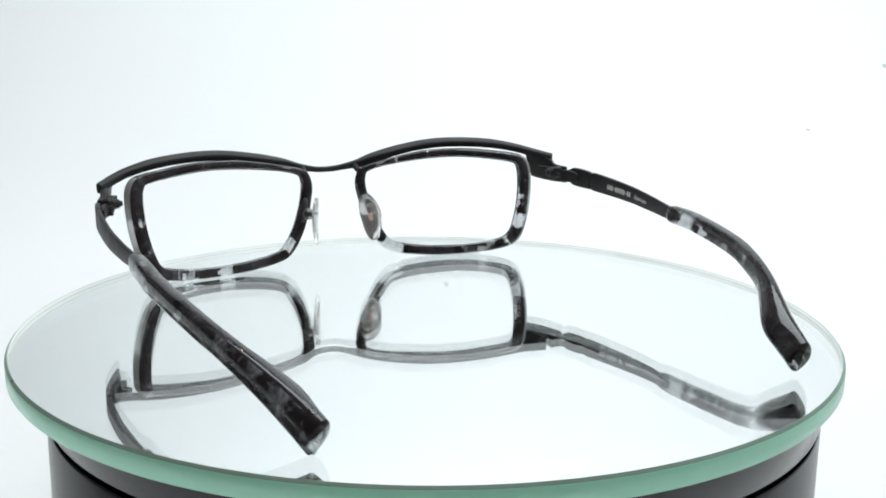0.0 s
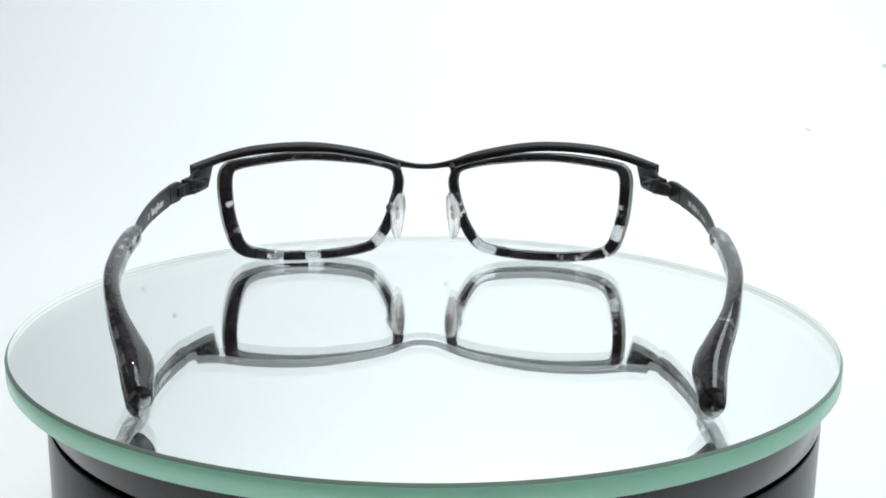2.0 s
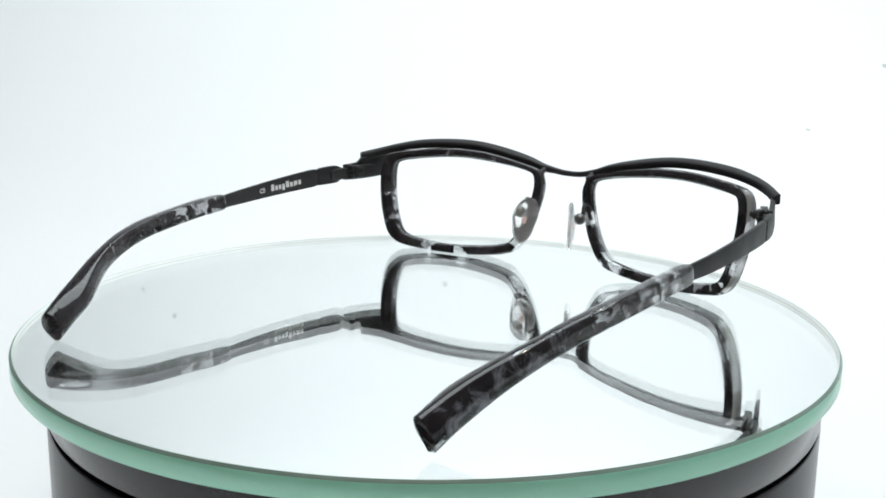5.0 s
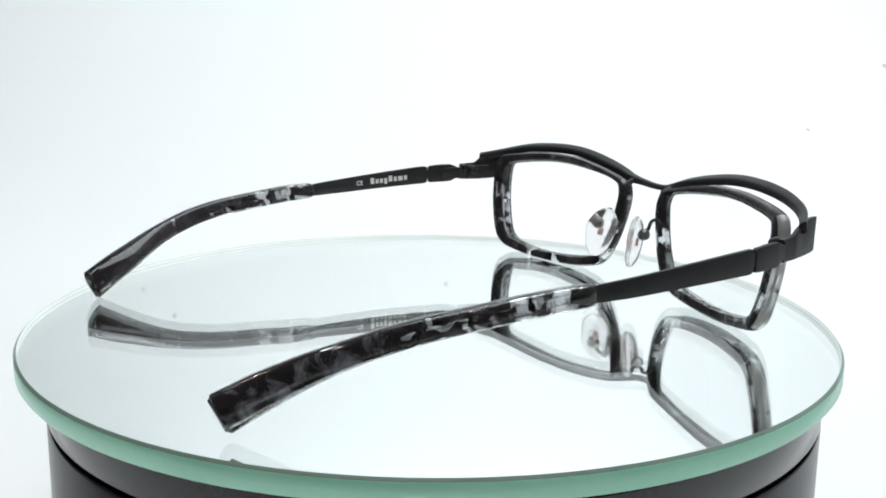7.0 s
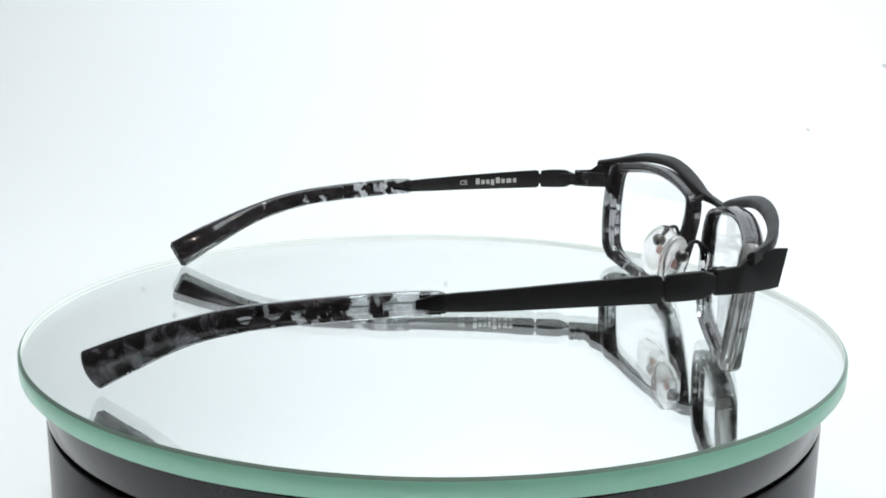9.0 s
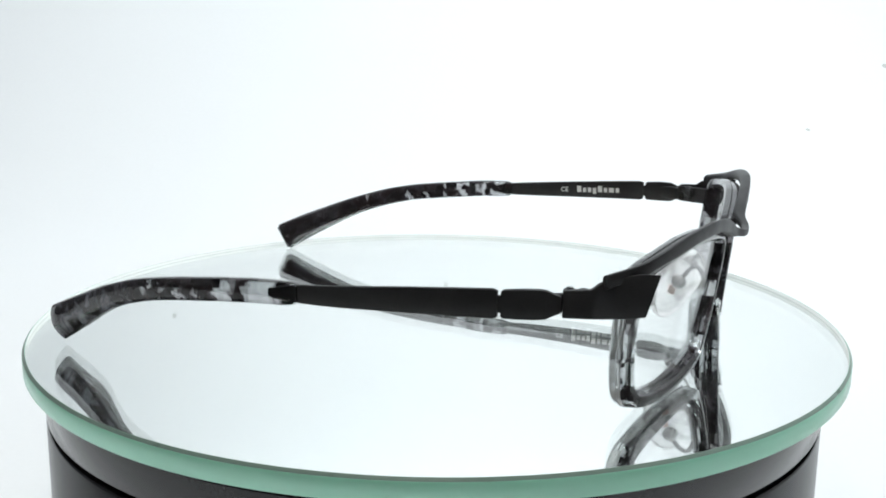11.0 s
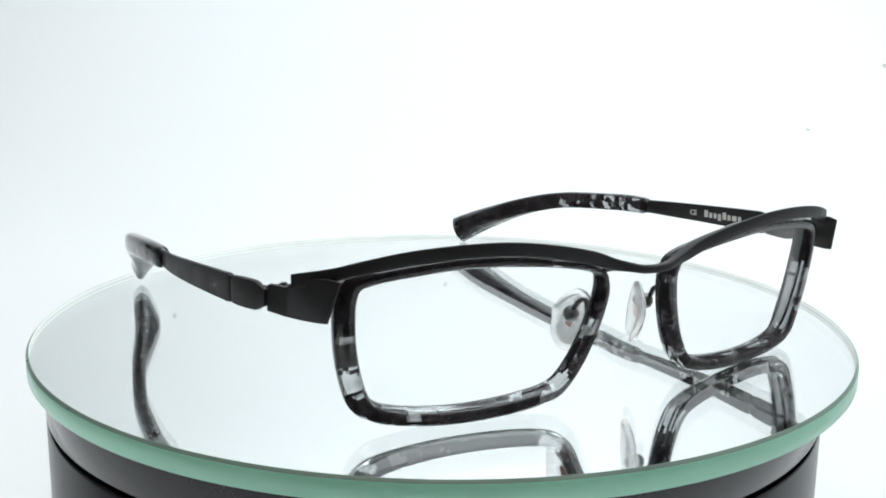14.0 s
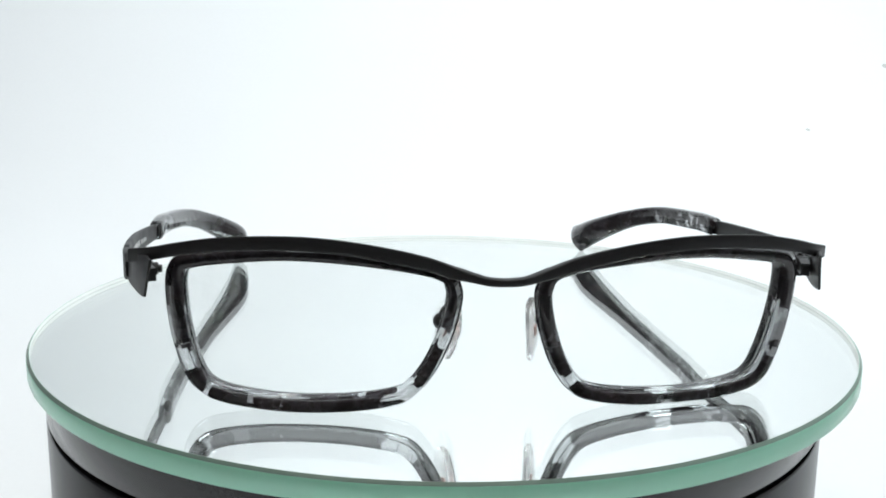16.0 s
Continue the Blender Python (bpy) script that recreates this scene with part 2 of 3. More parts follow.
def box(lo, hi, bm=None):
    bm = bm or bmesh.new()
    v = [bm.verts.new((x, y, z)) for x in (lo[0], hi[0]) for y in (lo[1], hi[1]) for z in (lo[2], hi[2])]
    for f in ((0, 1, 3, 2), (4, 6, 7, 5), (0, 4, 5, 1), (2, 3, 7, 6), (0, 2, 6, 4), (1, 5, 7, 3)):
        bm.faces.new([v[i] for i in f])
    return bm


def build_room():
    # unseen enclosure added round the set; its greys steer bounce light and reflections
    for name, lo, hi, mat, label in (
            ("wall_west", (-1.06, -1.4, TABLE_Z - 0.05), (-1.01, 1.0, 1.3), PANEL, "unseen dark grey side panel, added to shape the light"),
            ("wall_east", (1.01, -1.4, TABLE_Z - 0.05), (1.06, 1.0, 1.3), PALE, "unseen pale grey side panel, added to shape the light"),
            ("wall_south", (-1.06, -1.46, TABLE_Z - 0.05), (1.06, -1.41, 1.3), ROOM, "unseen dark grey wall, added to be mirrored as a dark front"),
            # added out of view, so the housing mirrors dark beyond the paper edge
            ("table_top", (-1.0, -1.4, TABLE_Z - 0.05), (1.0, 0.94, TABLE_Z - 0.0062), TABLE, "unseen dark matt table top under the paper, added as a dark reflection"),
            ("ceiling", (-1.06, -1.46, 1.31), (1.06, 1.0, 1.36), CEILING, "unseen grey ceiling, added to close the set for bounce light")):
        ob = part(name, box(lo, hi), mat, smooth=False)
        tagged(ob, label, {"ceiling": "ceiling", "table_top": "table"}.get(name, "wall"), kind="structure")


# ---- the turntable ----
def build_turntable():
    root = tagged(new("turntable"), "glossy black round display turntable with a thin groove", "turntable")
    root.matrix_basis = pose(0, 0, TABLE_Z)
    h = -TABLE_Z
    bm, _ = lathe([(0, 0.0), (BASE_R - 0.002, 0.0), (BASE_R, 0.002), (BASE_R, h - 0.0168), (BASE_R - 0.0003, h - 0.0164),
                   (BASE_R - 0.003, h - 0.0164), (0, h - 0.0164)])
    part("housing", bm, HOUSING, root)
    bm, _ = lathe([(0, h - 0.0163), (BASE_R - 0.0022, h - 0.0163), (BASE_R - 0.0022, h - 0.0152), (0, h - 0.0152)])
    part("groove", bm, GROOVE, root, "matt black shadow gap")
    bm, _ = lathe([(0, h - 0.0151), (BASE_R - 0.0003, h - 0.0151), (BASE_R, h - 0.0147), (BASE_R, h - PLATE_T - 0.0020),
                   (BASE_R - 0.0005, h - PLATE_T - 0.0015), (0, h - PLATE_T - 0.0015)])
    part("platter", bm, HOUSING, root)
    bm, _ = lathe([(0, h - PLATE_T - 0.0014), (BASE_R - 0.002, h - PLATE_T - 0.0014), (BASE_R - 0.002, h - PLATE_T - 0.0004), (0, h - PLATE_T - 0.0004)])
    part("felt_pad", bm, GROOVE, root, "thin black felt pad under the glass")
    for k in range(3):
        a = radians(120 * k + 30)
        bm, _ = lathe([(0, 0), (0.008, 0), (0.008, 0.0005), (0, 0.0005)], 20)
        foot = part("rubber_foot", bm, GROOVE, root)
        foot.matrix_basis = pose(0.07 * math.cos(a), 0.07 * math.sin(a), -0.0005)
    return root


def build_plate():
    root = tagged(new("mirror_plate"), "round mirror of thick glass with a green edge, on the turntable", "mirror")
    inner = PLATE_R - 0.0007
    wall = inner - 0.00003
    bm, bands = lathe([(0, 0.0), (wall, 0.0), (wall, -0.0007), (wall, -PLATE_T + 0.0007), (wall, -PLATE_T), (0, -PLATE_T)], 256)
    for k, kind in ((1, 3), (2, 2), (3, 3), (4, 1)):
        for f in bands[k]:
            f.material_index = kind
    glass = part("mirror_glass", bm, (GLASS, SILVER, INSIDE, ARRIS), root)
    glass.visible_shadow = False
    # the ground and polished edge, which looks solid green from outside
    ring = [(inner, -0.00002), (inner + 0.00005, 0.0), (PLATE_R - 0.0001, -0.0006), (PLATE_R, -0.0008), (PLATE_R, -0.0044),
            (PLATE_R - 0.0004, -PLATE_T), (inner, -PLATE_T)]
    bm, bands = lathe(ring, 256)
    # chamfer band, darkened by colour
    for f in bands[1]:
        f.material_index = 1
    bmesh.ops.remove_doubles(bm, verts=bm.verts, dist=1e-7)
    part("glass_edge", bm, (GLASS_EDGE, CHAMFER), root, "polished green glass edge, its chamfer coloured with a dark reflection")
    bm, _ = lathe([(0, -PLATE_T - 0.0001), (PLATE_R - 0.0008, -PLATE_T - 0.0001), (PLATE_R - 0.0008, -PLATE_T - 0.0003), (0, -PLATE_T - 0.0003)], 200)
    part("backing_paint", bm, GROOVE, root, "dark protective paint on the mirror back")
    return root


# ---- the eyeglasses; x: across, y: to the front, z: up, in millimetres ----
BAR = ((0, 76.7, 29.1), (4, 76.4, 29.4), (9, 75.0, 30.7), (15, 74.5, 32.8), (25, 74.2, 35.0), (35, 73.5, 36.3), (45, 71.8, 36.4),
       (55, 69.3, 35.6), (62, 66.7, 34.4), (67, 63.7, 33.1), (71.9, 58.4, 31.6))
OPENING = ((10.3, 27.0), (11.6, 28.9), (17, 30.4), (26, 31.6), (35, 32.3), (43, 32.2), (52, 31.2), (58, 30.1), (60, 28.6), (60.4, 24),
           (59.7, 16.5), (58, 9.5), (56.2, 6.0), (52.5, 4.2), (44, 3.0), (35.5, 2.85), (27, 3.5), (20.5, 4.7), (17.2, 6.4),
           (13.9, 11.5), (11.5, 18), (10.2, 24))


def front_y(x, z):
    return 71.1 - 0.0022 * x * x + 0.12 * (z - 28.0)


def opening_curve(steps=5):
    return [(p.x, p.y) for p in spline([(x, z - 0.03 * (z - 3.0), 0) for x, z in OPENING], steps, True)]


def outward(loop, i):
    n = len(loop)
    dx, dz = loop[(i + 1) % n][0] - loop[i - 1][0], loop[(i + 1) % n][1] - loop[i - 1][1]
    ln = math.hypot(dx, dz)
    return -dz / ln, dx / ln


def build_bar(root):
    half = spline([(x, y, z) for x, y, z in BAR], 6)
    path = [Vector((-p.x, p.y, p.z)) for p in half[:0:-1]] + half
    high = ((0, 1.6), (6, 1.8), (12, 2.6), (30, 2.7), (60, 2.7), (72, 3.0))
    deep = ((0, 1.9), (6, 2.0), (12, 2.7), (30, 2.6), (60, 2.3), (72, 1.7))
    rings = []
    for i, p in enumerate(path):
        d = (path[min(i + 1, len(path) - 1)] - path[max(i - 1, 0)])
        side = Vector((-d.y, d.x, 0)).normalized()
        up = Vector((0, 0, 1))
        h, w = curve_value(high, abs(p.x)), curve_value(deep, abs(p.x))
        c = p - side * w * 0.45 - up * h * 0.5
        ring = round_box(side, up, w / 2, h / 2, 0.55, 3)
        lift = 0.42 * min(abs(p.x) / 18, 1.0) * min(max((66 - abs(p.x)) / 12, 0.0), 1.0)
        dip = 0.75 * min(max((abs(p.x) - 8) / 14, 0.0), 1.0)
        rings.append([(c + o + up * (o.dot(up) > 0) * (lift * (0.5 + o.dot(side) / w) - dip * (0.5 - o.dot(side) / w))) * MM for o in ring])
    return part("brow_bar", sweep(rings), TITANIUM, root, "matt black titanium brow bar with bridge")


DROP = {1: -0.25, -1: 0.05}      # the front sits a little askew
SHIFT = {1: 0.45, -1: -0.25}
BACK = {1: -0.9, -1: 0.3}


# runs of black (b), clear (c) and marbled (m) acetate along each rim, in steps of its outline from the nose over the top and back
PATCHES = {1: ((9.2, "b"), (10.2, "c"), (10.4, "b"), (11.2, "c"), (12.05, "b"), (12.45, "c"), (16.4, "b"), (17.2, "m"), (18.25, "c"), (19.5, "b"), (20.1, "c"),
               (20.7, "m"), (22.1, "b")),
           -1: ((9.6, "b"), (9.8, "m"), (10.6, "b"), (10.9, "m"), (13.4, "b"), (13.95, "c"), (14.65, "b"), (15.2, "c"),
                (17.75, "b"), (18.6, "c"), (19.5, "b"), (19.95, "m"), (22.1, "b"))}


def build_rim(root, s):
    fine = 9
    loop = opening_curve(fine)
    rings = []
    for i, (x, z) in enumerate(loop):
        nx, nz = outward(loop, i)
        w = 2.4 + 0.65 * abs(nx) + 0.4 * max(-nz, 0.0) + 0.15 * max(nx, 0.0)
        e = (0.7 if s > 0 else 1.5) * max(nx, 0.0)
        a = 1.30 * max(nx, 0.0) * (s < 0)                           # one rim is wider behind
        g = -0.5 * max(nx, 0.0) * (s > 0) + 0.6 * max(-nz, 0.0)      # the front stands further out at the side and below
        o = (0.55 if s > 0 else 0.15) * max(nx, 0.0)                                     # the outer side bulges
        q = (0.9 if s > 0 else 0.3) * max(-nx, 0.0)                 # beside the nose the front is narrower
        w -= (s < 0) * 0.35 * max(nx, 0.0)
        out, fwd = Vector((nx, -0.0044 * x * nx + 0.12 * nz, nz)), Vector((0.0044 * x, 1, -0.12)).normalized()
        w -= 0.9 * max(nz, 0.0) * min(max((30 - x) / 14, 0), 1)
        c = Vector((x + SHIFT[s], front_y(x, z) + BACK[s] * x / 55, z + DROP[s]))
        prof = ((0.0, -1.4 - e), (0.25, -1.95 - e), (0.8, -2.2 - e), (w + a - 0.9 - 0.5 * max(nx, 0.0), -2.2 - e), (w + a - 0.25, -1.8 - e), (w + a + o, -1.1 - e), (w + a + o + 0.15, -0.45), (w + a * 0.8 + o - 0.05 - q * 0.3, -0.2),
                (w + a * 0.7 + o - 0.05 - q * 0.3, 0.2), (w + a * 0.6 + o - q * 0.5, 0.45), (w - o * 0.6 - q, 1.25 + g), (w - 0.3 - o - q, 1.9 + g), (w - 0.8 - o - q, 2.15 + g), (0.65, 2.15 + g), (0.2, 1.85 + g), (0.0, 1.3 + g),
                (0.0, 0.55), (-0.25, 0.2), (-0.25, -0.3), (0.0, -0.6))
        rings.append([Vector(((c + out * n + fwd * d).x * s, (c + out * n + fwd * d).y, (c + out * n + fwd * d).z)) * MM for n, d in prof])
    bm = sweep(rings, True)
    bm.faces.ensure_lookup_table()
    for k, f in enumerate(bm.faces):
        i, j = divmod(k, len(prof))
        at = i / fine + 0.10 * math.sin(j * 1.3 + i // 7)           # uneven borders
        kind = next((kind for end, kind in PATCHES[s] if at < end), "b")
        if j > 14 and 9.3 < at < 20.2 and kind == "b":              # the inner wall is clearer at the sides and below
            kind = "c" if s < 0 else "m"
        if s > 0 and j < 5 and kind == "c" and at < 11.3:
            kind = "m"
        if s > 0 and j < 5 and (14.1 < at < 14.7 or 15.9 < at < 16.3):
            kind = "c"
        side = outward(loop, i)[0] > 0.6 and j in (4, 5, 6, 7, 8)
        f.material_index = 3 if side else "bcm".index(kind)
    return part("rim", bm, (BLACK_ACETATE, CLEAR_ACETATE, RIM_FRONT, SIDE_ACETATE), root, "black and smoke-clear marbled acetate rim")


def build_lens(root, s):
    loop = opening_curve(4)
    bm = bmesh.new()
    layers = []
    for off in (-0.75, 0.75):
        rows = []
        for f in (1.0, 0.75, 0.5, 0.25):
            row = []
            for i, (x, z) in enumerate(loop):
                nx, nz = outward(loop, i)
                px, pz = 35.5 + (x + 0.15 * nx - 35.5) * f, 18.0 + (z + 0.15 * nz - 18.0) * f
                row.append(bm.verts.new(((px + SHIFT[s]) * s * MM, (front_y(px, pz) + BACK[s] * px / 55 + off) * MM, (pz + DROP[s]) * MM)))
            rows.append(row)
        mid = bm.verts.new(((35.5 + SHIFT[s]) * s * MM, (front_y(35.5, 18.0) + BACK[s] * 35.5 / 55 + off) * MM, (18.0 + DROP[s]) * MM))
        n = len(loop)
        for a, b in zip(rows, rows[1:]):
            for k in range(n):
                bm.faces.new((a[k], a[(k + 1) % n], b[(k + 1) % n], b[k]))
        for k in range(n):
            bm.faces.new((rows[-1][k], rows[-1][(k + 1) % n], mid))
        layers.append(rows[0])
    for k in range(n):
        bm.faces.new((layers[0][k], layers[0][(k + 1) % n], layers[1][(k + 1) % n], layers[1][k]))
    ob = part("lens", bm, LENS, root, "clear plastic demo lens")
    ob.visible_shadow = False
    return ob


def build_pad(root, s):
    c = Vector((9.0, 60.6, 15.0) if s > 0 else (8.6, 61.9, 14.8))
    up = Vector((-0.12, 0.30, 1.0)).normalized()
    face = Vector((1.0, 0.42, -0.02)).normalized()
    face = (face - up * face.dot(up)).normalized()
    across = up.cross(face).normalized()
    rings = []
    for off, k in ((-0.85, 0.55), (-0.7, 0.85), (-0.25, 1.0), (0.25, 1.0), (0.6, 0.86), (0.75, 0.6)):
        ring = []
        for a in (2 * math.pi * j / 28 for j in range(28)):
            e = 4.7 if math.sin(a) > 0 else 4.2
            p = c + face * (off - 0.055 * (math.sin(a) * 6.4) ** 2 * 0.25) + across * e * math.cos(a) * k + up * 7.3 * math.sin(a) * (1 - (1 - k) * 0.5)
            ring.append(Vector((p.x * s, p.y, p.z)) * MM)
        rings.append(ring)
    pad = part("nose_pad", sweep(rings), SILICONE, root, "clear silicone nose pad")
    pad.visible_shadow = False
    m = lambda q: Vector((q[0] * s, q[1], q[2])) * MM
    bm = bmesh.new()
    bmesh.ops.create_uvsphere(bm, u_segments=14, v_segments=10, radius=1.75 * MM)
    bmesh.ops.translate(bm, verts=bm.verts, vec=m((10.5, 62.4, 17.2)))
    part("pad_box", bm, STEEL, root, "dark polished pad screw box")
    part("pad_arm", tube([m(q) for q in ((10.5, 62.6, 17.4), (10.8, 63.6, 18.8), (10.3, 65.0, 20.6), (10.2, 66.6, 20.8), (10.6, 67.6, 18.6), (11.2, 67.9, 16.2))], 0.52 * MM), TITANIUM, root)
    q = c + face * 0.35
    rings = [[Vector(((q + o + face * d).x * s, (q + o + face * d).y, (q + o + face * d).z)) * MM for o in round_box(across, up, 0.8, 1.1, 0.3, 2)] for d in (0.0, 0.3)]
    part("badge", sweep(rings), BADGE, pad, "small reddish plate inside the pad")


def build_endpiece(root, s):
    """Folded outer flap, hinge and screw."""
    m = lambda q: Vector((q[0] * s, q[1], q[2])) * MM
    cols = (((66.8, 67.2, 31.1), (68.3, 65.2, 23.4)), ((68.1, 64.6, 31.3), (69.1, 63.4, 23.15)), ((70.0, 60.5, 30.8), (70.4, 59.6, 22.9)),
            ((71.2, 57.2, 29.6), (71.4, 56.4, 22.8)), ((71.6, 55.6, 28.3), (71.8, 55.4, 22.8)), ((73.0, 50.8, 28.0), (73.2, 50.8, 22.9)))
    rings = []
    for k, (t, b) in enumerate(cols):
        t, b = Vector(t), Vector(b)
        inn = Vector((-0.93, -0.36, 0)) * (0.5, 1.0, 1.3)[min(k, 2)]
        r = Vector((0, 0, 0.25))
        rings.append([m(q) for q in (t - r, t + inn * 0.15, t + inn * 0.85, t + inn - r, b + inn + r, b + inn * 0.85, b + inn * 0.15, b + r)])
    part("end_flap", sweep(rings), TITANIUM, root)
    rings = []
    for p in ((71.0, 51.6), (70.4, 54.0), (69.6, 56.5), (68.4, 59.6)):
        rings.append([m(q) for q in ((p[0], p[1], 27.6), (p[0] - 1.8, p[1] - 0.7, 27.6), (p[0] - 1.8, p[1] - 0.7, 25.0), (p[0], p[1], 25.0))])
    part("hinge_block", sweep(rings), TITANIUM, root)
    for z, h, r in ((23.6, 1.2, 1.15), (25.0, 1.2, 1.3), (26.4, 1.3, 1.15)):
        bm, _ = lathe([(0, 0), (r * MM, 0), (r * MM, h * MM), (0, h * MM)], 18)
        bmesh.ops.translate(bm, verts=bm.verts, vec=m((70.0, 51.2, z)))
        part("hinge_barrel", bm, TITANIUM, root)
    for x0, x1, r in ((66.1, 66.9, 0.8), (66.9, 67.9, 1.3), (67.9, 70.8, 1.6)):
        bm, _ = lathe([(0, 0), (r * 0.9 * MM, 0), (r * MM, 0.15 * MM), (r * MM, (x1 - x0) * MM), (0, (x1 - x0) * MM)], 18)
        bmesh.ops.rotate(bm, verts=bm.verts, matrix=Matrix.Rotation(radians(90 * s), 3, "Y"))
        bmesh.ops.translate(bm, verts=bm.verts, vec=m((x0, 53.4, 26.2)))
        part("hinge_pin", bm, TITANIUM, root)
    bm, _ = lathe([(0, 0), (0.75 * MM, 0), (0.6 * MM, 0.45 * MM), (0, 0.5 * MM)], 14)
    bmesh.ops.translate(bm, verts=bm.verts, vec=m((70.0, 51.2, 27.7)))
    part("screw", bm, STEEL, root, "small steel hinge screw")
    # lug that joins the brow bar to the rim beside the bridge
    part("bar_lug", tube([m(q) for q in ((8.6, 73.2, 29.4), (8.6, 71.6, 28.6), (8.9, 69.8, 28.2))], 0.9 * MM), TITANIUM, root)


SIDE = {1: ((73.2, 50.3, 25.4), (75.0, 40.0, 25.2), (76.0, 20, 24.2), (75.3, 6, 23.1), (74.3, -3, 22.5), (74.1, -12, 22.2), (73.4, -20, 21.5), (72.4, -28, 20.6),
            (71.0, -36, 19.5), (68.8, -44, 17.8), (66.1, -52, 15.3), (62.6, -60, 11.9), (59.4, -68, 7.8), (57.4, -75.0, 4.1)),
        -1: ((72.8, 50.3, 25.2), (74.2, 40.0, 25.2), (74.5, 20, 24.2), (73.5, 6, 23.5), (72.4, -3, 23.1), (71.9, -12, 22.7), (71.4, -20, 21.9), (70.3, -28, 21.1),
             (69.0, -36, 20.1), (66.9, -44, 18.4), (63.9, -52, 15.9), (60.4, -60, 12.5), (56.9, -68, 8.5), (53.8, -75.0, 4.5))}


def side_point(s, y):
    pts = SIDE[s][::-1]
    sag = 0.27 * min(max((y + 75) / 12, 0.0), 1.0) * min(max((50 - y) / 10, 0.0), 1.0)
    return Vector((curve_value([(p[1], p[0]) for p in pts], y) * s, y, curve_value([(p[1], p[2]) for p in pts], y) - sag))


def side_run(s, y0, y1, n):
    return [side_point(s, y0 + (y1 - y0) * k / n) for k in range(n + 1)]


def flat_run(path, tall, thick, round_r):
    """A flat bar along a path: tall and thick are tables over y."""
    def shape(i, t, side, up):
        y = path[i].y
        return round_box(side, Vector((0, 0, 1)), curve_value(thick, y) / 2, curve_value(tall, y) / 2, round_r, 2)
    rings = along(path, shape)
    return sweep([[p * MM for p in r] for r in rings])


# runs of black (b), smoky (c), clear (k), marbled (m) and pearly (p) acetate along the tips
OUTER_RUNS = ((-12.5, "k"), (-14.5, "c"), (-17, "b"), (-21, "k"), (-24.5, "b"), (-26.5, "c"), (-30, "b"), (-31.5, "c"), (-36, "b"), (-39, "c"), (-46, "m"), (-90, "p"))
INNER_RUNS = ((-9, "c"), (-17, "m"), (-25.5, "c"), (-27.5, "b"), (-37, "c"), (-90, "b"))


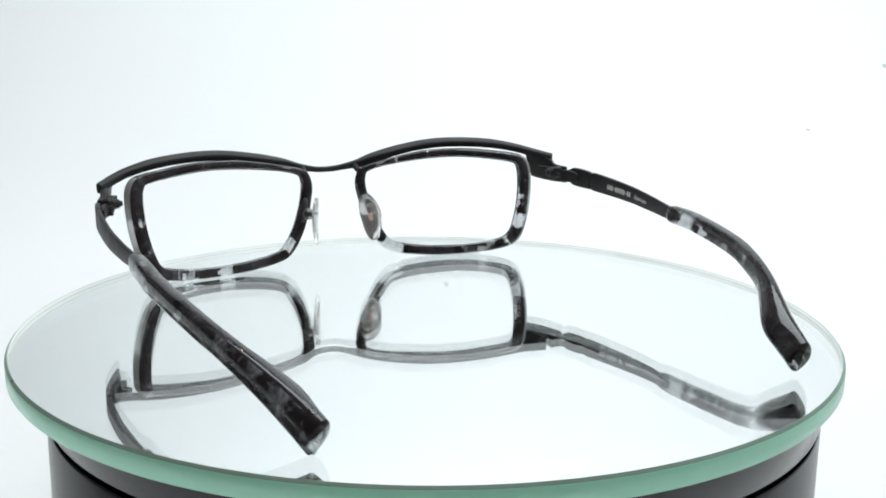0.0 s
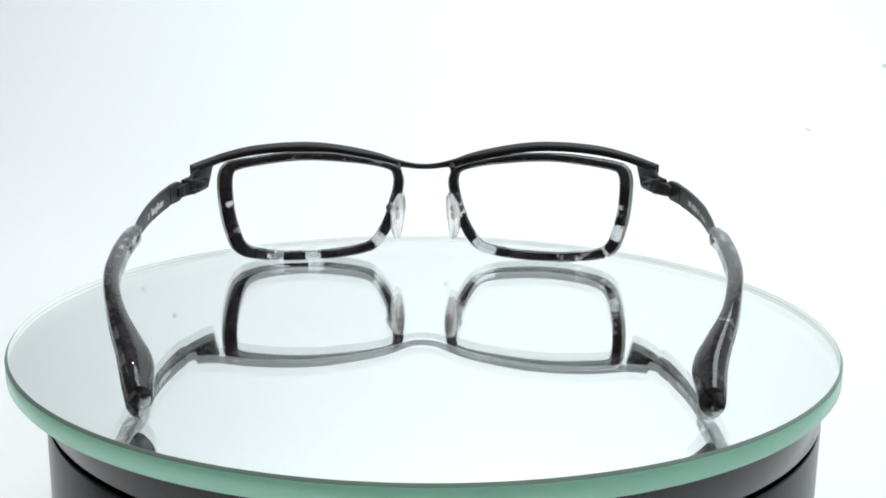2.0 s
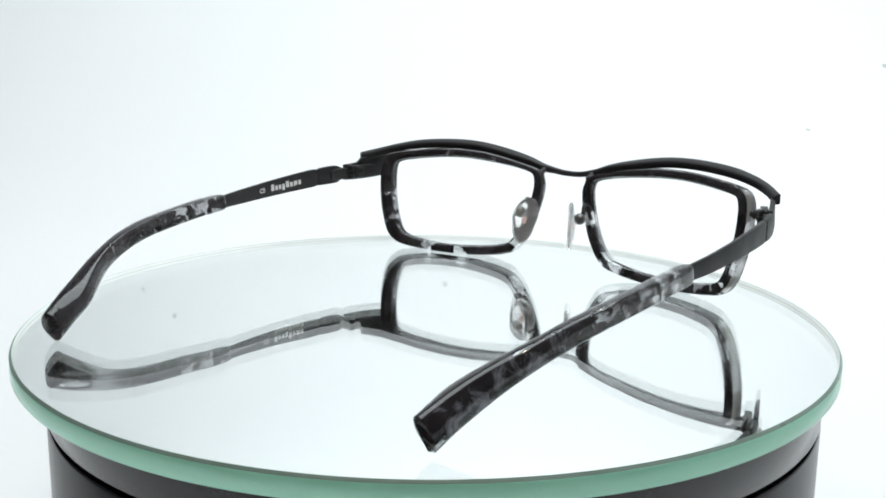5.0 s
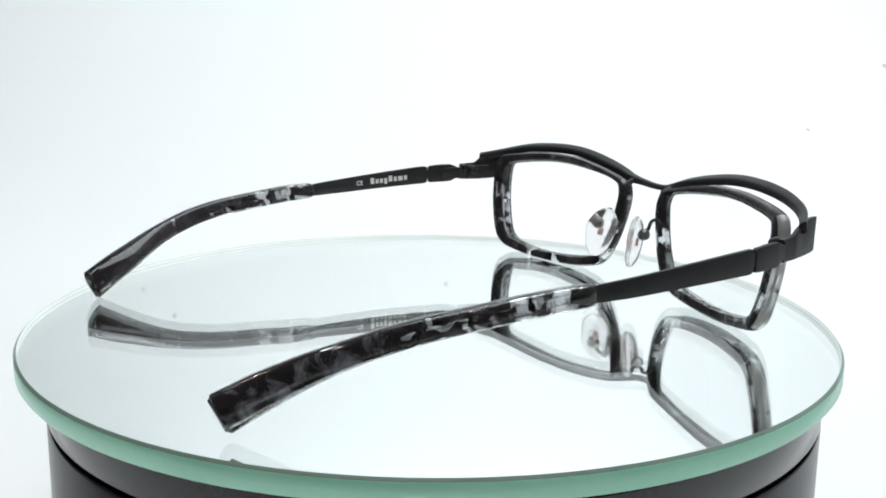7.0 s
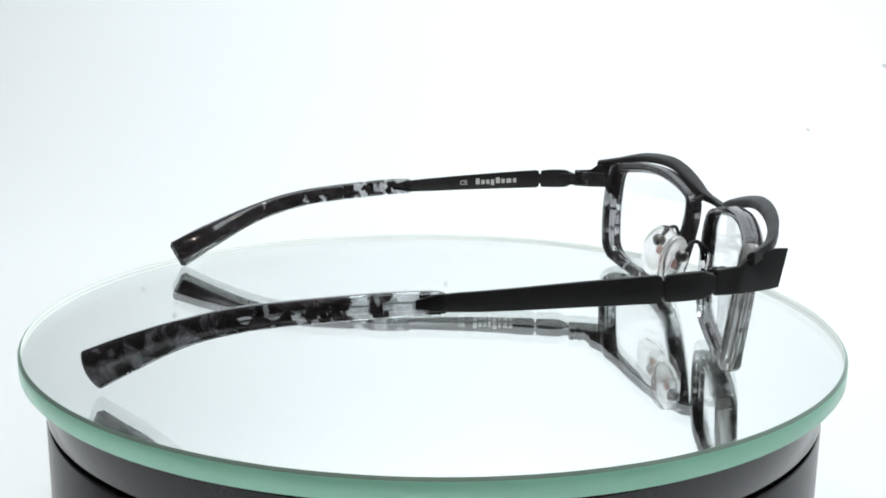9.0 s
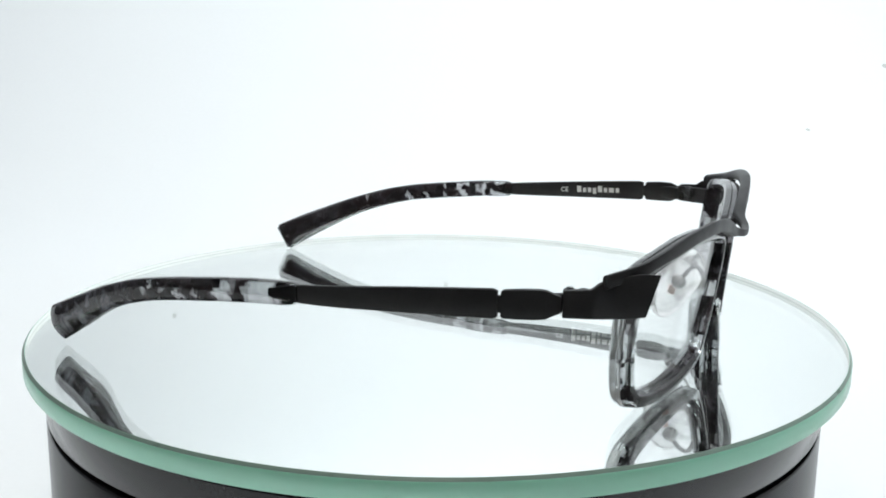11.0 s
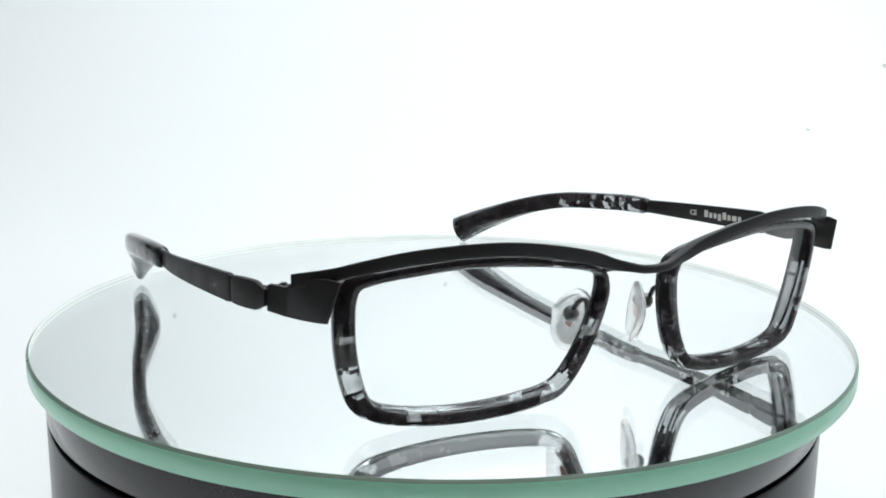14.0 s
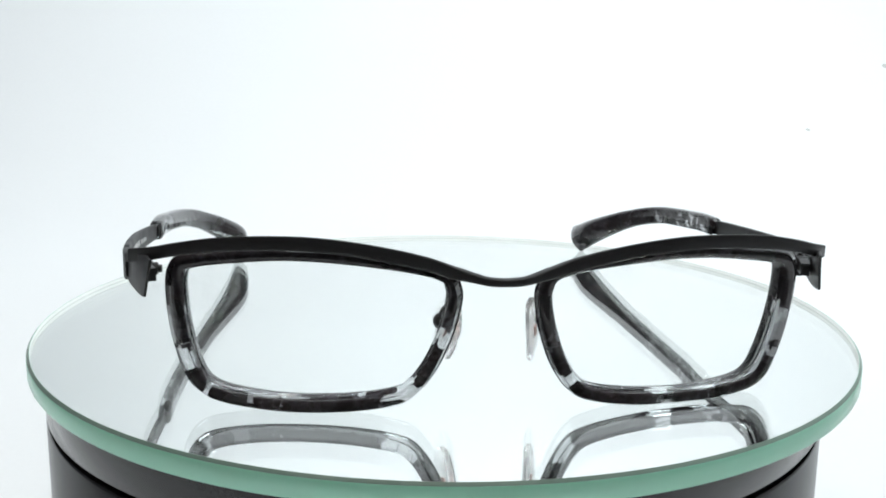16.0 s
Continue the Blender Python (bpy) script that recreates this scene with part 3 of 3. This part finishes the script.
def build_temple(root, s):
    temple = part("temple", flat_run(side_run(s, 38.9, -9.0, 60), ((-9, 1.6), (-6, 2.5), (-3.5, 3.4), (-1, 3.9), (15, 4.75), (37, 5.7), (38.5, 5.6), (38.9, 5.0)),
                                     ((-9, 0.8), (38, 1.25), (38.8, 1.25)), 0.3), TITANIUM, root,
                  "matt black flat titanium temple arm")
    part("temple_front", flat_run(side_run(s, 50.4, 39.6, 24), ((39.6, 4.8), (40.1, 5.5), (47.4, 5.6), (48.9, 4.4), (50.4, 3.2)),
                                  ((39.6, 1.3), (46, 1.4), (50.4, 1.0)), 0.3), TITANIUM, temple)
    inner = [q - Vector((s * (1.2 + 0.55 * max(q.y - 49.0, 0.0)), 0, 0)) for q in side_run(s, 54.0, 44.5, 12)]
    part("hinge_knuckle", flat_run(inner, ((44.5, 2.4), (46, 3.5), (52, 3.5), (55, 3.0)), ((44.5, 0.7), (47, 1.3), (55, 1.3)), 0.35), TITANIUM, temple)
    part("neck", flat_run(side_run(s, 40.2, 38.2, 4), ((38, 3.3), (41, 3.3)), ((38, 0.9), (41, 0.9)), 0.2), TITANIUM, temple)
    # acetate sleeve
    path = side_run(s, -2.6, -72.0, 100)
    tip = SIDE[s][-1]
    path.append(Vector((tip[0] * s, tip[1], tip[2])))
    tall = ((-75, 4.4), (-68, 3.9), (-60, 3.25), (-52, 2.75), (-44, 2.6), (-36, 2.5), (-12, 2.5), (-5, 2.4), (-3.2, 2.1), (-2.6, 1.5))
    wide = ((-75, 2.6), (-72, 3.0), (-67, 3.4), (-60, 2.75), (-52, 2.0), (-44, 1.8), (-28, 1.9), (-12, 1.85), (-5, 1.7), (-3.2, 1.4), (-2.6, 0.9))

    def shape(i, t, side, up):
        y = path[i].y
        h, w = curve_value(tall, y), curve_value(wide, y)
        k = min(max((-45 - y) / 25, 0), 1)      # towards the tip the section gets a ridge below
        out = []
        for j in range(24):
            a = 2 * math.pi * j / 24
            ca, sa = math.cos(a), math.sin(a)
            e = 0.62 + 0.34 * k
            u = math.copysign(abs(ca) ** e, ca) * w
            v = math.copysign(abs(sa) ** e, sa) * h
            if sa < 0:
                u *= 1 - 0.36 * k * abs(v / h) ** 2
            else:
                u *= 1 - 0.18 * k * abs(v / h) ** 2
            swell = math.exp(-((y + 65.5) / 8.5) ** 2)      # the inner side swells before the tip
            u *= 1 + 0.44 * swell if u * s > 0 else 1 - 0.34 * swell
            out.append(side * u + up * v)
        return out
    rings = along(path, shape)
    c = sum(rings[-1], Vector()) / 24
    d = (path[-1] - path[-3]).normalized()
    last = rings[-1]
    flat = Vector((d.y, -d.x, 0)).normalized()
    for k, ridge, e in ((0.96, 0.96, 0.15), (0.88, 0.84, 0.35), (0.80, 0.10, 0.95)):      # bevelled end with an upright ridge
        ring = []
        for p in last:
            o = p - c
            u = flat * o.dot(flat)
            ring.append(c + (o - u) * k + u * ridge + d * e)
        rings.append(ring)
    bm = sweep([[p * MM for p in r] for r in rings])
    bm.faces.ensure_lookup_table()
    for k, f in enumerate(bm.faces):
        i, j = divmod(k, 24)
        y = path[min(i, len(path) - 1)].y + 0.5 * math.sin(j * 1.7)
        lie = math.cos(2 * math.pi * (j + 0.5) / 24) * s
        outer = lie < 0
        kind = next((kind for end, kind in (OUTER_RUNS if outer else INNER_RUNS) if y > end), "b")
        if kind == "p" and lie > -0.45:               # the pearly layer shows on the outer face alone
            kind = "b"
        if kind == "c" and not outer and j < 12:      # the upper half stays marbled inside
            kind = "m"
        f.material_index = "bcmpk".index(kind)
    part("temple_tip", bm, (BLACK_ACETATE, SMOKE_ACETATE, SLEEVE_ACETATE, PEARL_ACETATE, CLEAR_ACETATE), temple, "black and smoke-clear marbled acetate tip")
    return temple


def build_print(s, temple):
    """Small printing on the inner face of the temple arms."""
    def place(ob, y, z_off):
        p, q = side_point(s, y), side_point(s, y - 2)
        d = (q - p).normalized()
        inn = Vector((-s * 0.70, 0, 0)) + p + Vector((0, 0, z_off))
        ex = d * (-1 if s < 0 else 1)
        ez = Vector((0, 0, 1))
        ey = ez - ex * ez.dot(ex)
        ey.normalize()
        nz = ex.cross(ey)
        mat = Matrix((ex, ey, nz)).transposed().to_4x4()
        mat.translation = inn * MM
        ob.parent = temple
        ob.matrix_basis = mat
    def bar(w, h, y, z_off=0.0):
        bm = box((-w / 2 * MM, -h / 2 * MM, 0), (w / 2 * MM, h / 2 * MM, 0.03 * MM))
        ob = part("printed_bar", bm, PRINT, temple, "small white printed mark", smooth=False)
        place(ob, y, z_off)
    return place, bar


GLASSES = tagged(new("eyeglasses"), "black titanium and marbled acetate eyeglasses standing open on a mirror", "eyeglasses")


def build_glasses():
    root = GLASSES
    build_bar(root)
    for s in (1, -1):
        build_rim(root, s)
        build_lens(root, s)
        build_pad(root, s)
        build_endpiece(root, s)
        temple = build_temple(root, s)
        place, bar = build_print(s, temple)
        if s < 0:
            y = 18.0
            for w, h, up in ((1.6, 2.0, 0.2), (1.3, 1.45, -0.1), (1.3, 1.45, -0.1), (1.3, 1.9, -0.35), (1.6, 2.0, 0.2), (1.3, 1.45, -0.1),
                             (1.9, 1.45, -0.1), (1.3, 1.45, -0.1)):
                bar(w * 0.84, h * 0.98, y + w / 2, up)
                y += w + 0.28
            data = bpy.data.curves.new("printed_mark", "FONT")
            data.offset = 0.04 * MM
            data.body, data.size, data.extrude, data.align_x = "CE", 2.0 * MM, 0.015 * MM, "CENTER"
            data.materials.append(PRINT)
            place(tagged(new("printed_mark", data), "small white printed letters"), 14.2, -0.6)
        else:
            for k in range(12):
                bar(0.62, (1.5, 1.5, 0.3)[(k in (2, 8)) * 2], 18.6 + k * 1.02)
            data = bpy.data.curves.new("printed_word", "FONT")
            data.body, data.size, data.extrude, data.align_x = "titanium", 2.0 * MM, 0.015 * MM, "CENTER"
            data.materials.append(PRINT)
            place(tagged(new("printed_word", data), "small white printed word"), 12.9, -0.6)


build_backdrop()
build_room()
TURNTABLE = build_turntable()
PLATE = build_plate()
build_glasses()

# turn of the table, degrees, clockwise from above
TURN = ((0.0, 24.55), (2.0, 0.05), (4.0, -24.4), (7.0, -61.1), (9.0, -85.95), (11.5, -116.7), (13.0, -135.0), (14.5, -153.6), (16.0, -172.7))


def turned(t, x, y, z, lean=0.0):
    a = curve_value(TURN, t)
    return pose(0, 0, 0, 0, 0, a) @ pose(x, y, z, 0, lean, 0)


def motions():
    times = [0.5 * k for k in range(33)]
    walk(GLASSES, [(t, turned(t, -0.00345, 0, 0.00005, -0.69)) for t in times])
    walk(PLATE, [(t, turned(t, -0.00234, -0.00015, 0)) for t in times])


motions()
